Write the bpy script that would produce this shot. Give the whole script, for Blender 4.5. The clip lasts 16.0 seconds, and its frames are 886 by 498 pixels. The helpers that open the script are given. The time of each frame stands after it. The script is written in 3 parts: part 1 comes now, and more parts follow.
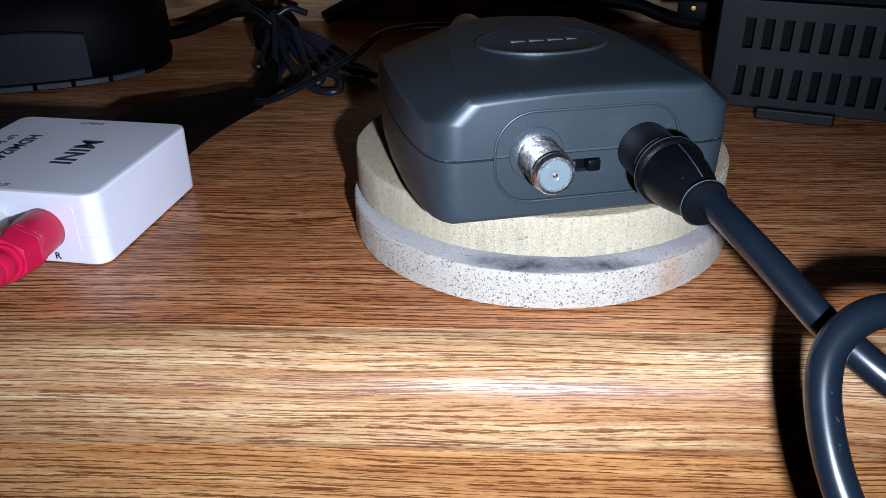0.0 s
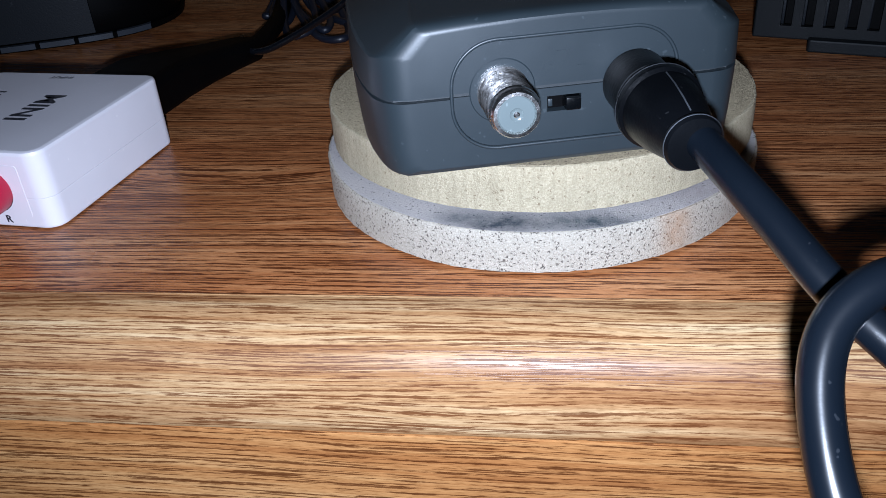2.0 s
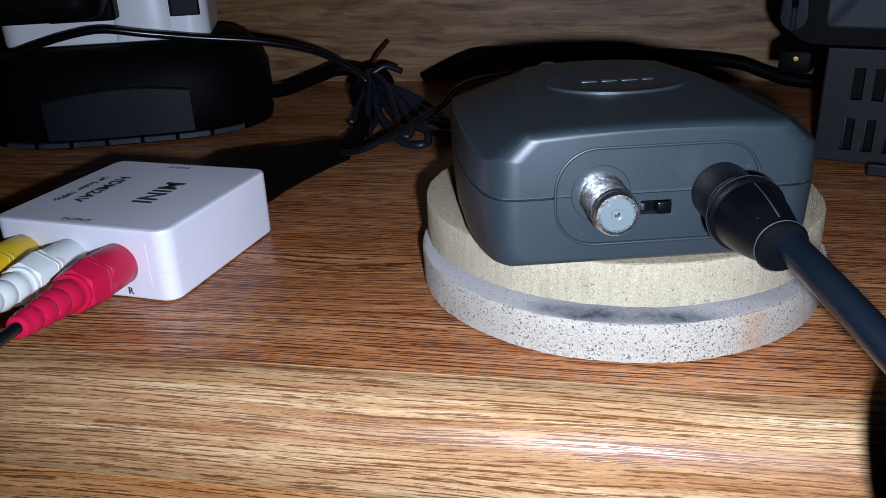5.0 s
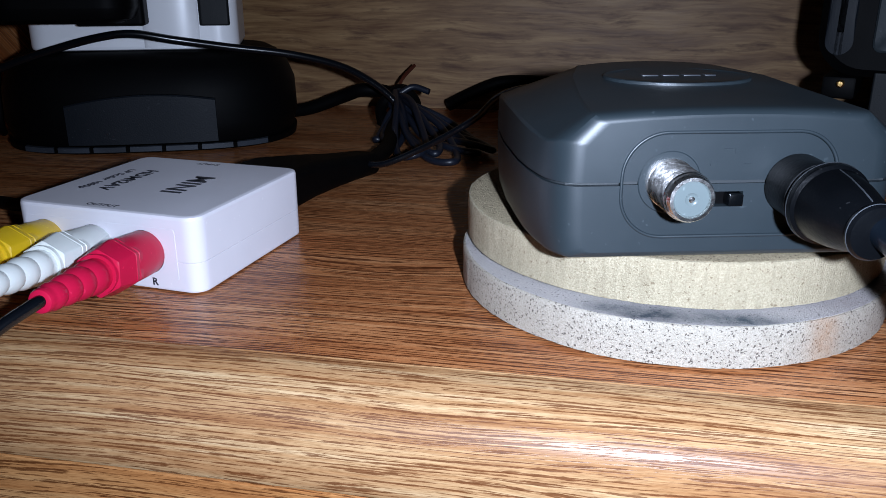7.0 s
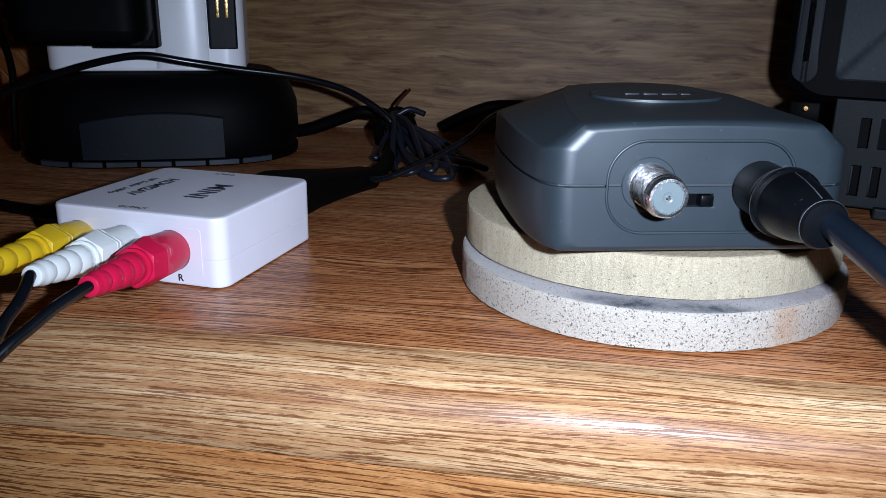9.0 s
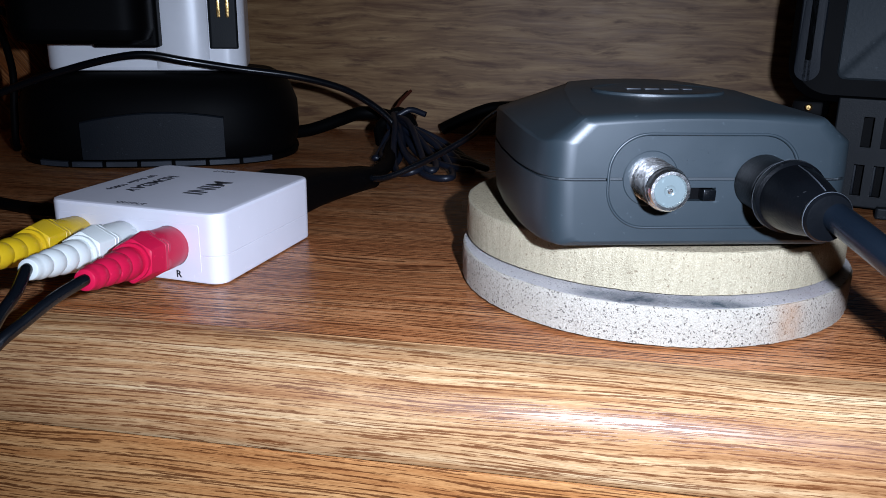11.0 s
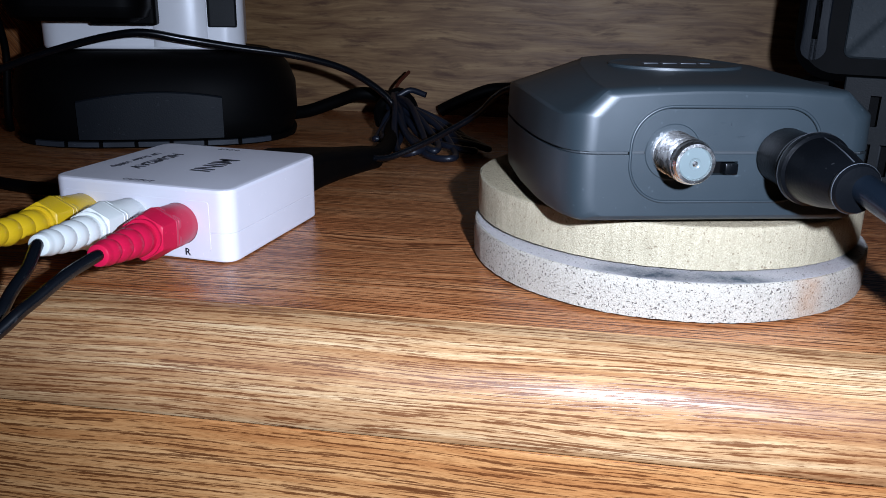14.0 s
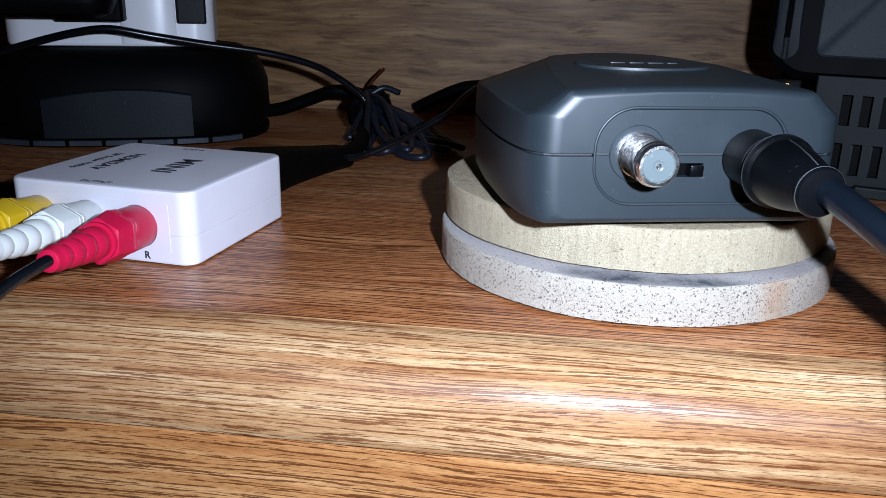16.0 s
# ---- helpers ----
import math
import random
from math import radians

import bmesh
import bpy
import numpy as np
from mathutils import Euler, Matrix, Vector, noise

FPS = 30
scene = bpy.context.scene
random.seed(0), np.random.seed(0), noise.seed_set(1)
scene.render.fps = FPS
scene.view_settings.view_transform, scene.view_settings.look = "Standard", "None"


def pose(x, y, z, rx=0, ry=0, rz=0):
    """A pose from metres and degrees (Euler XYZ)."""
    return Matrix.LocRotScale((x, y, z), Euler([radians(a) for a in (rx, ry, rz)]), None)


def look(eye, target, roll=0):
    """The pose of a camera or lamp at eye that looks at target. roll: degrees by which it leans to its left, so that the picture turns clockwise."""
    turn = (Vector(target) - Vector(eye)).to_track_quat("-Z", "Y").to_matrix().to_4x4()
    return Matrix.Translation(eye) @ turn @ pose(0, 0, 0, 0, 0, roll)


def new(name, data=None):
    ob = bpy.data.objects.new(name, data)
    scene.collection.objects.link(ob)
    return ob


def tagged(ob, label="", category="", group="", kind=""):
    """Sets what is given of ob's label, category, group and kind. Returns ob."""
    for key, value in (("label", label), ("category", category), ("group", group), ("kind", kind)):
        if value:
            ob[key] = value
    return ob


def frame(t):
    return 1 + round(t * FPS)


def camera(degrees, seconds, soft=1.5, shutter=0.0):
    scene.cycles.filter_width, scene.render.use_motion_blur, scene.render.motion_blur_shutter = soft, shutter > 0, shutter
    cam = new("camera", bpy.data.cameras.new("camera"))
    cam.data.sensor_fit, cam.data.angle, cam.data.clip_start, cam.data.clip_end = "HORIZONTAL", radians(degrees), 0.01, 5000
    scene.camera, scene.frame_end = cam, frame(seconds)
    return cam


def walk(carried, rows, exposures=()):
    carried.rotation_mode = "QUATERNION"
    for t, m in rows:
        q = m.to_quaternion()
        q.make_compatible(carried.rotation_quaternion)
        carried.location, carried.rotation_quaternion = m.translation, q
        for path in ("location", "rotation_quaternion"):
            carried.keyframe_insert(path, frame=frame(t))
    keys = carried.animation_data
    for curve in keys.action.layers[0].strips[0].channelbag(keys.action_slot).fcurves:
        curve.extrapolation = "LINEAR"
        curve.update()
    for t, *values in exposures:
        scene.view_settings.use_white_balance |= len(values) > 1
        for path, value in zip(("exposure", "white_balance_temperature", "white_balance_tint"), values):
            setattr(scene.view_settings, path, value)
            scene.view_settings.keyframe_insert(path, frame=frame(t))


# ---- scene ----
cam = camera(57.50, 16.0, soft=0.85)
PATH = [
    (0, 0.00927, -0.01006, 0.10169, 61.905, 0.295, 2.178),
    (0.5, 0.02327, 0.00203, 0.09404, 60.217, 2.719, 3.367),
    (1, 0.03158, 0.01147, 0.09092, 59.483, 3.763, 4.914),
    (1.5, 0.03475, 0.01099, 0.09148, 59.490, 3.886, 5.813),
    (2, 0.03136, 0.01240, 0.08895, 59.215, 3.601, 6.603),
    (2.5, 0.02653, 0.00834, 0.08990, 59.521, 3.187, 7.604),
    (3, 0.02398, 0.00699, 0.08821, 60.162, 3.188, 8.378),
    (3.5, 0.02059, 0.00415, 0.09148, 61.495, 2.722, 9.035),
    (4, 0.02067, -0.00076, 0.09332, 63.957, 2.421, 9.405),
    (6.5, 0.01659, -0.00564, 0.08309, 69.567, 1.439, 11.281),
    (7, 0.00835, -0.00222, 0.07692, 70.725, -0.027, 10.770),
    (7.5, 0.00497, -0.00943, 0.07709, 71.095, -0.685, 10.388),
    (8, 0.00686, -0.01993, 0.07691, 71.746, -0.641, 9.842),
    (10.5, 0.00764, -0.02513, 0.07369, 73.343, -0.871, 9.806),
    (11, 0.00775, -0.02319, 0.07305, 73.248, -0.859, 9.934),
    (11.5, 0.00557, -0.02514, 0.07355, 73.054, -1.062, 9.836),
    (12, 0.00562, -0.02246, 0.07351, 73.015, -1.028, 9.548),
    (12.5, 0.00513, -0.01845, 0.07186, 72.886, -0.992, 9.671),
    (13, 0.00297, -0.01770, 0.06960, 72.370, -1.352, 9.273),
    (13.5, 0.00256, -0.02003, 0.06903, 72.312, -1.256, 9.329),
    (14, 0.00035, -0.02296, 0.06971, 72.354, -1.076, 8.949),
    (14.5, 0.00389, -0.02311, 0.06955, 72.244, -0.591, 9.108),
    (15, 0.00176, -0.02111, 0.06866, 72.384, -0.928, 9.133),
    (15.5, 0.00231, -0.01959, 0.07116, 72.464, -1.357, 8.736),
    (16, 0.00455, -0.01835, 0.07031, 72.087, -1.255, 7.848),
]
walk(cam, [(t, pose(x, y, z, a, b, c)) for t, x, y, z, a, b, c in PATH],
     [(0, -0.04), (0.5, -0.09), (1.5, -0.25), (2.5, -0.27), (3.5, -0.28), (4.0, -0.31), (6.5, -0.13), (8.0, -0.15), (10.5, -0.05), (12.5, 0.0), (16.0, 0.0)])

# ---- light ----
world = bpy.data.worlds.new("room_dark")
scene.world = world
world.use_nodes = True
world.node_tree.nodes["Background"].inputs["Color"].default_value = (1.0, 0.8, 0.6, 1)
world.node_tree.nodes["Background"].inputs["Strength"].default_value = 0.0015
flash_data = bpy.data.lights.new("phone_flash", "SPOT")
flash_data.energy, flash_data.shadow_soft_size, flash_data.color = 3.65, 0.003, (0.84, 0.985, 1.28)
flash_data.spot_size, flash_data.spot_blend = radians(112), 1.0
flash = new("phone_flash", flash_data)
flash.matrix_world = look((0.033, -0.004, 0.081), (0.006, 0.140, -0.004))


# ---- materials ----
class Nodes:
    """A short way to write node trees."""

    def __init__(self, name):
        self.mat = bpy.data.materials.new(name)
        self.mat.use_nodes = True
        self.tree = self.mat.node_tree
        self.bsdf = self.tree.nodes["Principled BSDF"]

    def node(self, kind, inputs=(), **props):
        n = self.tree.nodes.new(kind)
        for k, v in props.items():
            setattr(n, k, v)
        for k, v in dict(inputs).items():
            self.link(v, n.inputs[k])
        return n

    def link(self, v, socket):
        if isinstance(v, bpy.types.NodeSocket):
            self.tree.links.new(v, socket)
        else:
            socket.default_value = v

    def math(self, op, a, b=0.0, c=0.0):
        return self.node("ShaderNodeMath", {0: a, 1: b, 2: c}, operation=op).outputs[0]

    def noise(self, vec, scale, detail=3.0, rough=0.55, dist=0.0):
        return self.node("ShaderNodeTexNoise", {"Vector": vec, "Scale": scale, "Detail": detail, "Roughness": rough, "Distortion": dist}).outputs["Fac"]

    def ramp(self, fac, stops):
        n = self.node("ShaderNodeValToRGB", {"Fac": fac})
        e = n.color_ramp.elements
        while len(e) < len(stops):
            e.new(0.5)
        for el, (p, c) in zip(e, stops):
            el.position = p
            el.color = (*c, 1) if len(c) == 3 else c
        return n.outputs["Color"]

    def mix(self, fac, a, b, kind="MIX"):
        n = self.tree.nodes.new("ShaderNodeMix")
        n.data_type, n.blend_type = "RGBA", kind
        self.link(fac, n.inputs[0])
        for v, s in ((a, n.inputs[6]), (b, n.inputs[7])):
            self.link((*v, 1) if isinstance(v, tuple) and len(v) == 3 else v, s)
        return n.outputs[2]

    def coords(self):
        return self.node("ShaderNodeTexCoord").outputs["Object"]

    def vec(self, x, y, z):
        return self.node("ShaderNodeCombineXYZ", {0: x, 1: y, 2: z}).outputs[0]

    def bump(self, height, strength, distance=0.001):
        return self.node("ShaderNodeBump", {"Height": height, "Strength": strength, "Distance": distance}).outputs[0]

    def done(self, color=None, rough=None, normal=None, metal=None, **more):
        for k, v in (("Base Color", color), ("Roughness", rough), ("Normal", normal), ("Metallic", metal), *((k.replace("_", " "), v) for k, v in more.items())):
            if v is not None:
                self.link((*v, 1) if isinstance(v, tuple) and len(v) == 3 else v, self.bsdf.inputs[k])
        return self.mat


def oak(name, tint=(1, 1, 1), knots=(), shift=0.0, gap=0.0, calm=0.0, pores=0.88, pore=(0.078, 0.022, 0.007), gloss=0.30, sheen=0.22, drawn=0.0):
    """Oak laminate: the grain runs along x; across it counts y + z, so that it runs on round the front edge."""
    n = Nodes(name)
    sep = n.node("ShaderNodeSeparateXYZ", {0: n.coords()})
    x, s = sep.outputs[0], n.math("ADD", n.math("ADD", sep.outputs[1], sep.outputs[2]), shift)
    sway = n.noise(n.vec(n.math("MULTIPLY", x, 7.0), n.math("MULTIPLY", s, 20.0), 0.3), 1.0, 2.0)
    s = n.math("MULTIPLY_ADD", n.math("SUBTRACT", sway, 0.5), 0.008, s)
    for kx, ks, wide, high, push in knots:
        dx = n.math("DIVIDE", n.math("SUBTRACT", x, kx), wide)
        ds = n.math("DIVIDE", n.math("SUBTRACT", s, ks), high)
        bell = n.math("EXPONENT", n.math("MULTIPLY", n.math("ADD", n.math("MULTIPLY", dx, dx), n.math("MULTIPLY", ds, ds)), -1.0))
        s = n.math("MULTIPLY_ADD", bell, push, s)
    broad = n.noise(n.vec(n.math("MULTIPLY", x, 6.0), n.math("MULTIPLY", s, 70.0), 1.7), 1.0, 3.0)
    fine = n.noise(n.vec(n.math("MULTIPLY", x, 13.0), n.math("MULTIPLY", s, 420.0), 5.1), 1.0, 5.0, 0.6)
    hair = n.noise(n.vec(n.math("MULTIPLY", x, 70.0), n.math("MULTIPLY", s, 3200.0), 9.0), 1.0, 2.0, 0.6)
    fleck = n.noise(n.vec(n.math("MULTIPLY", x, 330.0), n.math("MULTIPLY", s, 3300.0), 2.2), 1.0, 3.0, 0.7)
    tone = n.math("ADD", n.math("MULTIPLY", broad, 0.45), n.math("MULTIPLY", fine, 0.55))
    c = n.ramp(tone, [(0.35, (0.20, 0.070, 0.024)), (0.46, (0.325, 0.143, 0.055)), (0.55, (0.43, 0.232, 0.105)), (0.65, (0.56, 0.36, 0.19))])
    c = n.mix(calm, c, (0.40, 0.205, 0.090))
    c = n.mix(n.math("MULTIPLY", n.ramp(hair, [(0.5, (0, 0, 0)), (0.72, (0.6, 0.6, 0.6))]), 1.0 - calm), c, (0.20, 0.072, 0.027))

    def lines(seed, count, along, bend, width, gate_x, low):
        """Thin broken pore lines, so many to the metre, bent by a slow noise and interrupted by a quick one."""
        warp = n.noise(n.vec(n.math("MULTIPLY", x, along), n.math("MULTIPLY", s, count * 0.16), seed), 1.0, 3.0, 0.55)
        u = n.math("MULTIPLY_ADD", s, count, n.math("MULTIPLY", warp, bend))
        off = n.math("MULTIPLY_ADD", n.math("SUBTRACT", fleck, 0.5), 0.35, n.math("ABSOLUTE", n.math("SUBTRACT", n.math("FRACT", u), 0.5)))
        gate = n.noise(n.vec(n.math("MULTIPLY", x, gate_x), n.math("MULTIPLY", n.math("FLOOR", u), 3.17), seed + 3.7), 1.0, 2.0, 0.5)
        reach = n.node("ShaderNodeMapRange", {0: gate, 1: low + gap, 2: low + gap + 0.2, 3: -0.06, 4: width}).outputs[0]
        return n.node("ShaderNodeMapRange", {0: n.math("SUBTRACT", reach, off), 1: -0.03, 2: 0.035, 3: 0.0, 4: 1.0}).outputs[0]

    hit = n.math("MAXIMUM", lines(3.3, 640.0, 9.0, 2.6, 0.15, 58.0, 0.39), n.math("MULTIPLY", lines(21.0, 1030.0, 13.0, 3.0, 0.20, 80.0, 0.42), 0.9))
    hit = n.math("MAXIMUM", hit, n.math("MULTIPLY", lines(44.0, 430.0, 7.0, 2.2, 0.115, 44.0, 0.445), 0.95))
    c = n.mix(n.math("MULTIPLY", hit, pores), c, pore)
    c = n.mix(1.0, c, n.ramp(fleck, [(0.32, (0.70, 0.64, 0.58)), (0.5, (1.0, 1.0, 1.0)), (0.68, (1.16, 1.18, 1.2))]), "MULTIPLY")
    c = n.mix(1.0, c, tint, "MULTIPLY")
    smear = n.noise(n.coords(), 25.0, 3.0)
    rough = n.math("MULTIPLY_ADD", smear, 0.10, n.math("MULTIPLY_ADD", hit, 0.12, sheen))
    height = n.math("SUBTRACT", n.math("MULTIPLY", fine, 0.35), hit)
    if drawn:
        n.link(n.node("ShaderNodeTangent", direction_type="RADIAL", axis="X").outputs[0], n.bsdf.inputs["Tangent"])
    return n.done(c, rough, n.bump(height, 0.12, 0.0004), Specular_IOR_Level=gloss, Anisotropic=drawn, Anisotropic_Rotation=0.25 if drawn else 0.0)


def panelling(name):
    """Greyish printed wood panelling with short broken dark dashes."""
    n = Nodes(name)
    sep = n.node("ShaderNodeSeparateXYZ", {0: n.coords()})
    x, z = sep.outputs[0], sep.outputs[2]
    wave = n.noise(n.vec(n.math("MULTIPLY", x, 14.0), n.math("MULTIPLY", z, 30.0), 0.0), 1.0, 2.0)
    z = n.math("MULTIPLY_ADD", n.math("SUBTRACT", wave, 0.5), 0.012, z)
    base = n.noise(n.vec(n.math("MULTIPLY", x, 16.0), n.math("MULTIPLY", z, 190.0), 2.0), 1.0, 5.0, 0.6)
    fine = n.noise(n.vec(n.math("MULTIPLY", x, 45.0), n.math("MULTIPLY", z, 800.0), 7.0), 1.0, 3.0, 0.6)
    blot = n.noise(n.vec(n.math("MULTIPLY", x, 36.0), n.math("MULTIPLY", z, 210.0), 4.0), 1.0, 4.0, 0.65)
    c = n.ramp(n.math("MULTIPLY_ADD", n.math("SUBTRACT", fine, 0.5), 0.45, base), [(0.3, (0.125, 0.053, 0.017)), (0.5, (0.228, 0.122, 0.048)), (0.7, (0.35, 0.210, 0.091))])
    c = n.mix(n.ramp(blot, [(0.53, (0, 0, 0)), (0.68, (0.85, 0.85, 0.85))]), c, (0.085, 0.032, 0.011))
    return n.done(c, n.math("MULTIPLY_ADD", blot, 0.2, 0.45), n.bump(base, 0.2, 0.0005))


def plastic(name, color, rough=0.45, grain=2600.0, bump=0.12, wear=0.25, spec=0.5, dust=0.3):
    n = Nodes(name)
    p = n.coords()
    g = n.noise(p, grain, 2.0)
    w = n.noise(p, 45.0, 4.0)
    dark = tuple(v * (1 - wear) for v in color)
    c = n.mix(n.ramp(w, [(0.35, (0, 0, 0)), (0.7, (1, 1, 1))]), dark, color)
    motes = n.ramp(n.noise(p, 750.0, 1.0), [(0.735, (0, 0, 0)), (0.76, (1, 1, 1))])
    c = n.mix(n.math("MULTIPLY", motes, dust), c, tuple(min(1.0, v * 2.0 + 0.03) for v in color))
    return n.done(c, n.math("MULTIPLY_ADD", w, 0.16, rough - 0.08), n.bump(g, bump, 0.0002), Specular_IOR_Level=spec)


def stone(name, pale, mid, speck, density, stains=(), ridges=0.0):
    """Porous coaster stone with grains of several sizes."""
    n = Nodes(name)
    p = n.coords()
    g = n.node("ShaderNodeMapRange", {0: n.noise(p, 2600.0, 4.0, 0.75), 1: 0.36, 2: 0.64, 3: 0.0, 4: 1.0}).outputs[0]
    b = n.noise(p, 70.0, 4.0, 0.6)
    c = n.mix(g, mid, pale)
    c = n.mix(n.math("MULTIPLY", n.ramp(b, [(0.4, (0, 0, 0)), (0.75, (1, 1, 1))]), 0.35), c, mid)
    shake = n.node("ShaderNodeTexNoise", {"Vector": p, "Scale": 1900.0, "Detail": 2.0}).outputs["Color"]
    q = n.node("ShaderNodeVectorMath", {0: shake, 1: (0.0013, 0.0013, 0.0013), 2: p}, operation="MULTIPLY_ADD").outputs[0]
    v = n.node("ShaderNodeTexVoronoi", {"Vector": q, "Scale": 1700.0, "Randomness": 1.0})
    split = n.node("ShaderNodeSeparateColor", {0: v.outputs["Color"]}).outputs
    pick = split[0]
    near = n.ramp(n.math("MULTIPLY_ADD", split[1], 0.28, v.outputs["Distance"]), [(0.40, (1, 1, 1)), (0.50, (0, 0, 0))])
    chosen = n.ramp(pick, [(density - 0.02, (1, 1, 1)), (density, (0, 0, 0))])
    spots = n.math("MULTIPLY", near, chosen)
    c = n.mix(n.math("MULTIPLY", spots, 0.95), c, speck)
    if stains:
        sep = n.node("ShaderNodeSeparateXYZ", {0: p})
        for sx, sy, rx, ry, deep, col in stains:
            dx = n.math("DIVIDE", n.math("SUBTRACT", sep.outputs[0], sx), rx)
            dy = n.math("DIVIDE", n.math("SUBTRACT", sep.outputs[1], sy), ry)
            bell = n.math("EXPONENT", n.math("MULTIPLY", n.math("ADD", n.math("MULTIPLY", dx, dx), n.math("MULTIPLY", dy, dy)), -1.0))
            mottle = n.math("MULTIPLY", n.noise(p, 330.0, 4.0, 0.7), 1.9)
            c = n.mix(n.math("MULTIPLY", n.math("MULTIPLY", bell, mottle), deep), c, col)
    h = n.math("SUBTRACT", g, n.math("MULTIPLY", spots, 0.7))
    if ridges:
        sep = n.node("ShaderNodeSeparateXYZ", {0: p})
        strip = n.noise(n.vec(n.math("MULTIPLY", sep.outputs[0], 700.0), n.math("MULTIPLY", sep.outputs[1], 700.0), n.math("MULTIPLY", sep.outputs[2], 90.0)), 1.0, 3.0)
        h = n.math("MULTIPLY_ADD", strip, ridges, h)
        c = n.mix(n.math("MULTIPLY", n.ramp(strip, [(0.45, (0, 0, 0)), (0.70, (1, 1, 1))]), 0.34), c, tuple(v * 0.72 for v in mid))
    return n.done(c, 0.86, n.bump(h, 0.5, 0.0005), Specular_IOR_Level=0.2)


def metal(name, color, rough):
    n = Nodes(name)
    w = n.noise(n.coords(), 500.0, 3.0)
    return n.done(color, n.math("MULTIPLY_ADD", w, 0.2, rough - 0.1), n.bump(w, 0.45, 0.0004), metal=1.0)


OAK = oak("oak_laminate", (1.27, 1.02, 0.91), gloss=0.24, gap=-0.03, calm=0.22, pores=0.95, pore=(0.062, 0.017, 0.005), knots=((-0.050, 0.192, 0.042, 0.0095, 0.0065), (0.05, 0.1175, 0.06, 0.009, -0.002), (-0.03, 0.125, 0.04, 0.008, 0.0018)))
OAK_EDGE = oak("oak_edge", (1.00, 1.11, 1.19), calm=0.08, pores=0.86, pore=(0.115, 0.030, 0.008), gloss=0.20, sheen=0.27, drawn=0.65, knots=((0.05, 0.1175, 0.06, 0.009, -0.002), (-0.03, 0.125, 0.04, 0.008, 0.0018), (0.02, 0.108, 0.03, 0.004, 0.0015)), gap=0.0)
OAK_FRONT = oak("oak_apron", (1.08, 0.96, 0.78), calm=0.3, pores=0.9, pore=(0.085, 0.026, 0.008), knots=((0.03, 0.08, 0.06, 0.008, 0.006),), shift=0.31)
OAK_SIDE = oak("oak_side", (1.3, 0.95, 0.75), shift=0.77)
PANEL = panelling("wood_panelling")
GREY = plastic("slate_grey_plastic", (0.0190, 0.0280, 0.0335), 0.43, 3200.0, 0.05, 0.12, 0.62)
GREY_DARK = plastic("groove_shadow_plastic", (0.03, 0.036, 0.04), 0.6)
WHITE = plastic("white_plastic", (0.74, 0.72, 0.765), 0.42, 2600.0, 0.06, 0.05)
WHITE_FAR = plastic("white_gloss_plastic", (0.88, 0.88, 0.90), 0.3, 1500.0, 0.03, 0.06)
BLACK = plastic("black_rubber", (0.0022, 0.0028, 0.0036), 0.23, 2200.0, 0.05, 0.2, 0.40)
COAX = plastic("black_coaxial_jacket", (0.0034, 0.0056, 0.0090), 0.23, 900.0, 0.03, 0.2, 0.60)
JACKET = plastic("black_cable_jacket", (0.0030, 0.0040, 0.0060), 0.24, 900.0, 0.03, 0.2, 0.55)
PLUG_RUBBER = plastic("dusty_black_rubber", (0.0026, 0.0031, 0.0040), 0.34, 1500.0, 0.25, 0.4, 0.13)
WORN = plastic("scuffed_grey_rubber", (0.060, 0.066, 0.075), 0.55, 1900.0, 0.5, 0.97, 0.2)
RIM = plastic("pale_blue_grey_rim", (0.040, 0.048, 0.062), 0.5, 1500.0, 0.2, 0.5, 0.3)
BLACK_MATT = plastic("black_matt_plastic", (0.0016, 0.0016, 0.0019), 0.55, 1800.0, 0.1, 0.2, 0.06, 0.02)
BUNDLED = plastic("dull_blue_black_jacket", (0.0085, 0.0115, 0.021), 0.40, 900.0, 0.1, 0.3, 0.5)
BLUEGREY = plastic("dull_blue_grey_plastic", (0.0065, 0.009, 0.013), 0.55, 1500.0, 0.3, 0.2, 0.2)
SCREEN = plastic("textured_grey_panel", (0.024, 0.032, 0.037), 0.6, 700.0, 0.5, 0.35, 0.3)
CHARCOAL = plastic("charcoal_plastic", (0.0065, 0.008, 0.0095), 0.5, 1800.0, 0.2, 0.2, 0.16)
RED = plastic("red_vinyl", (0.60, 0.010, 0.055), 0.34, 1300.0, 0.05, 0.12, 0.10)
YELLOW = plastic("yellow_vinyl", (0.72, 0.46, 0.012), 0.38, 1300.0, 0.05, 0.1)
IVORY = plastic("white_vinyl", (0.74, 0.77, 0.73), 0.38, 1300.0, 0.05, 0.05)
INK = plastic("black_ink", (0.02, 0.02, 0.03), 0.5, 900.0, 0.0, 0.1)
MARK = plastic("pale_raised_mark", (0.055, 0.060, 0.07), 0.35, 900.0, 0.0, 0.1)
INSULATOR = plastic("milky_insulator", (0.14, 0.17, 0.17), 0.22, 1500.0, 0.05, 0.15)
NICKEL = metal("nickel_plate", (0.84, 0.82, 0.80), 0.27)
BRASS = metal("brass", (0.75, 0.48, 0.18), 0.3)
COPPER = metal("copper_winding", (0.30, 0.10, 0.07), 0.5)
GRANITE = stone("speckled_pale_stone", (0.58, 0.52, 0.435), (0.37, 0.33, 0.265), (0.105, 0.088, 0.075), 0.62, ((0.0290, -0.0440, 0.0034, 0.02, 0.5, (0.40, 0.21, 0.10)), (0.047, -0.022, 0.012, 0.02, 0.25, (0.30, 0.20, 0.17))))
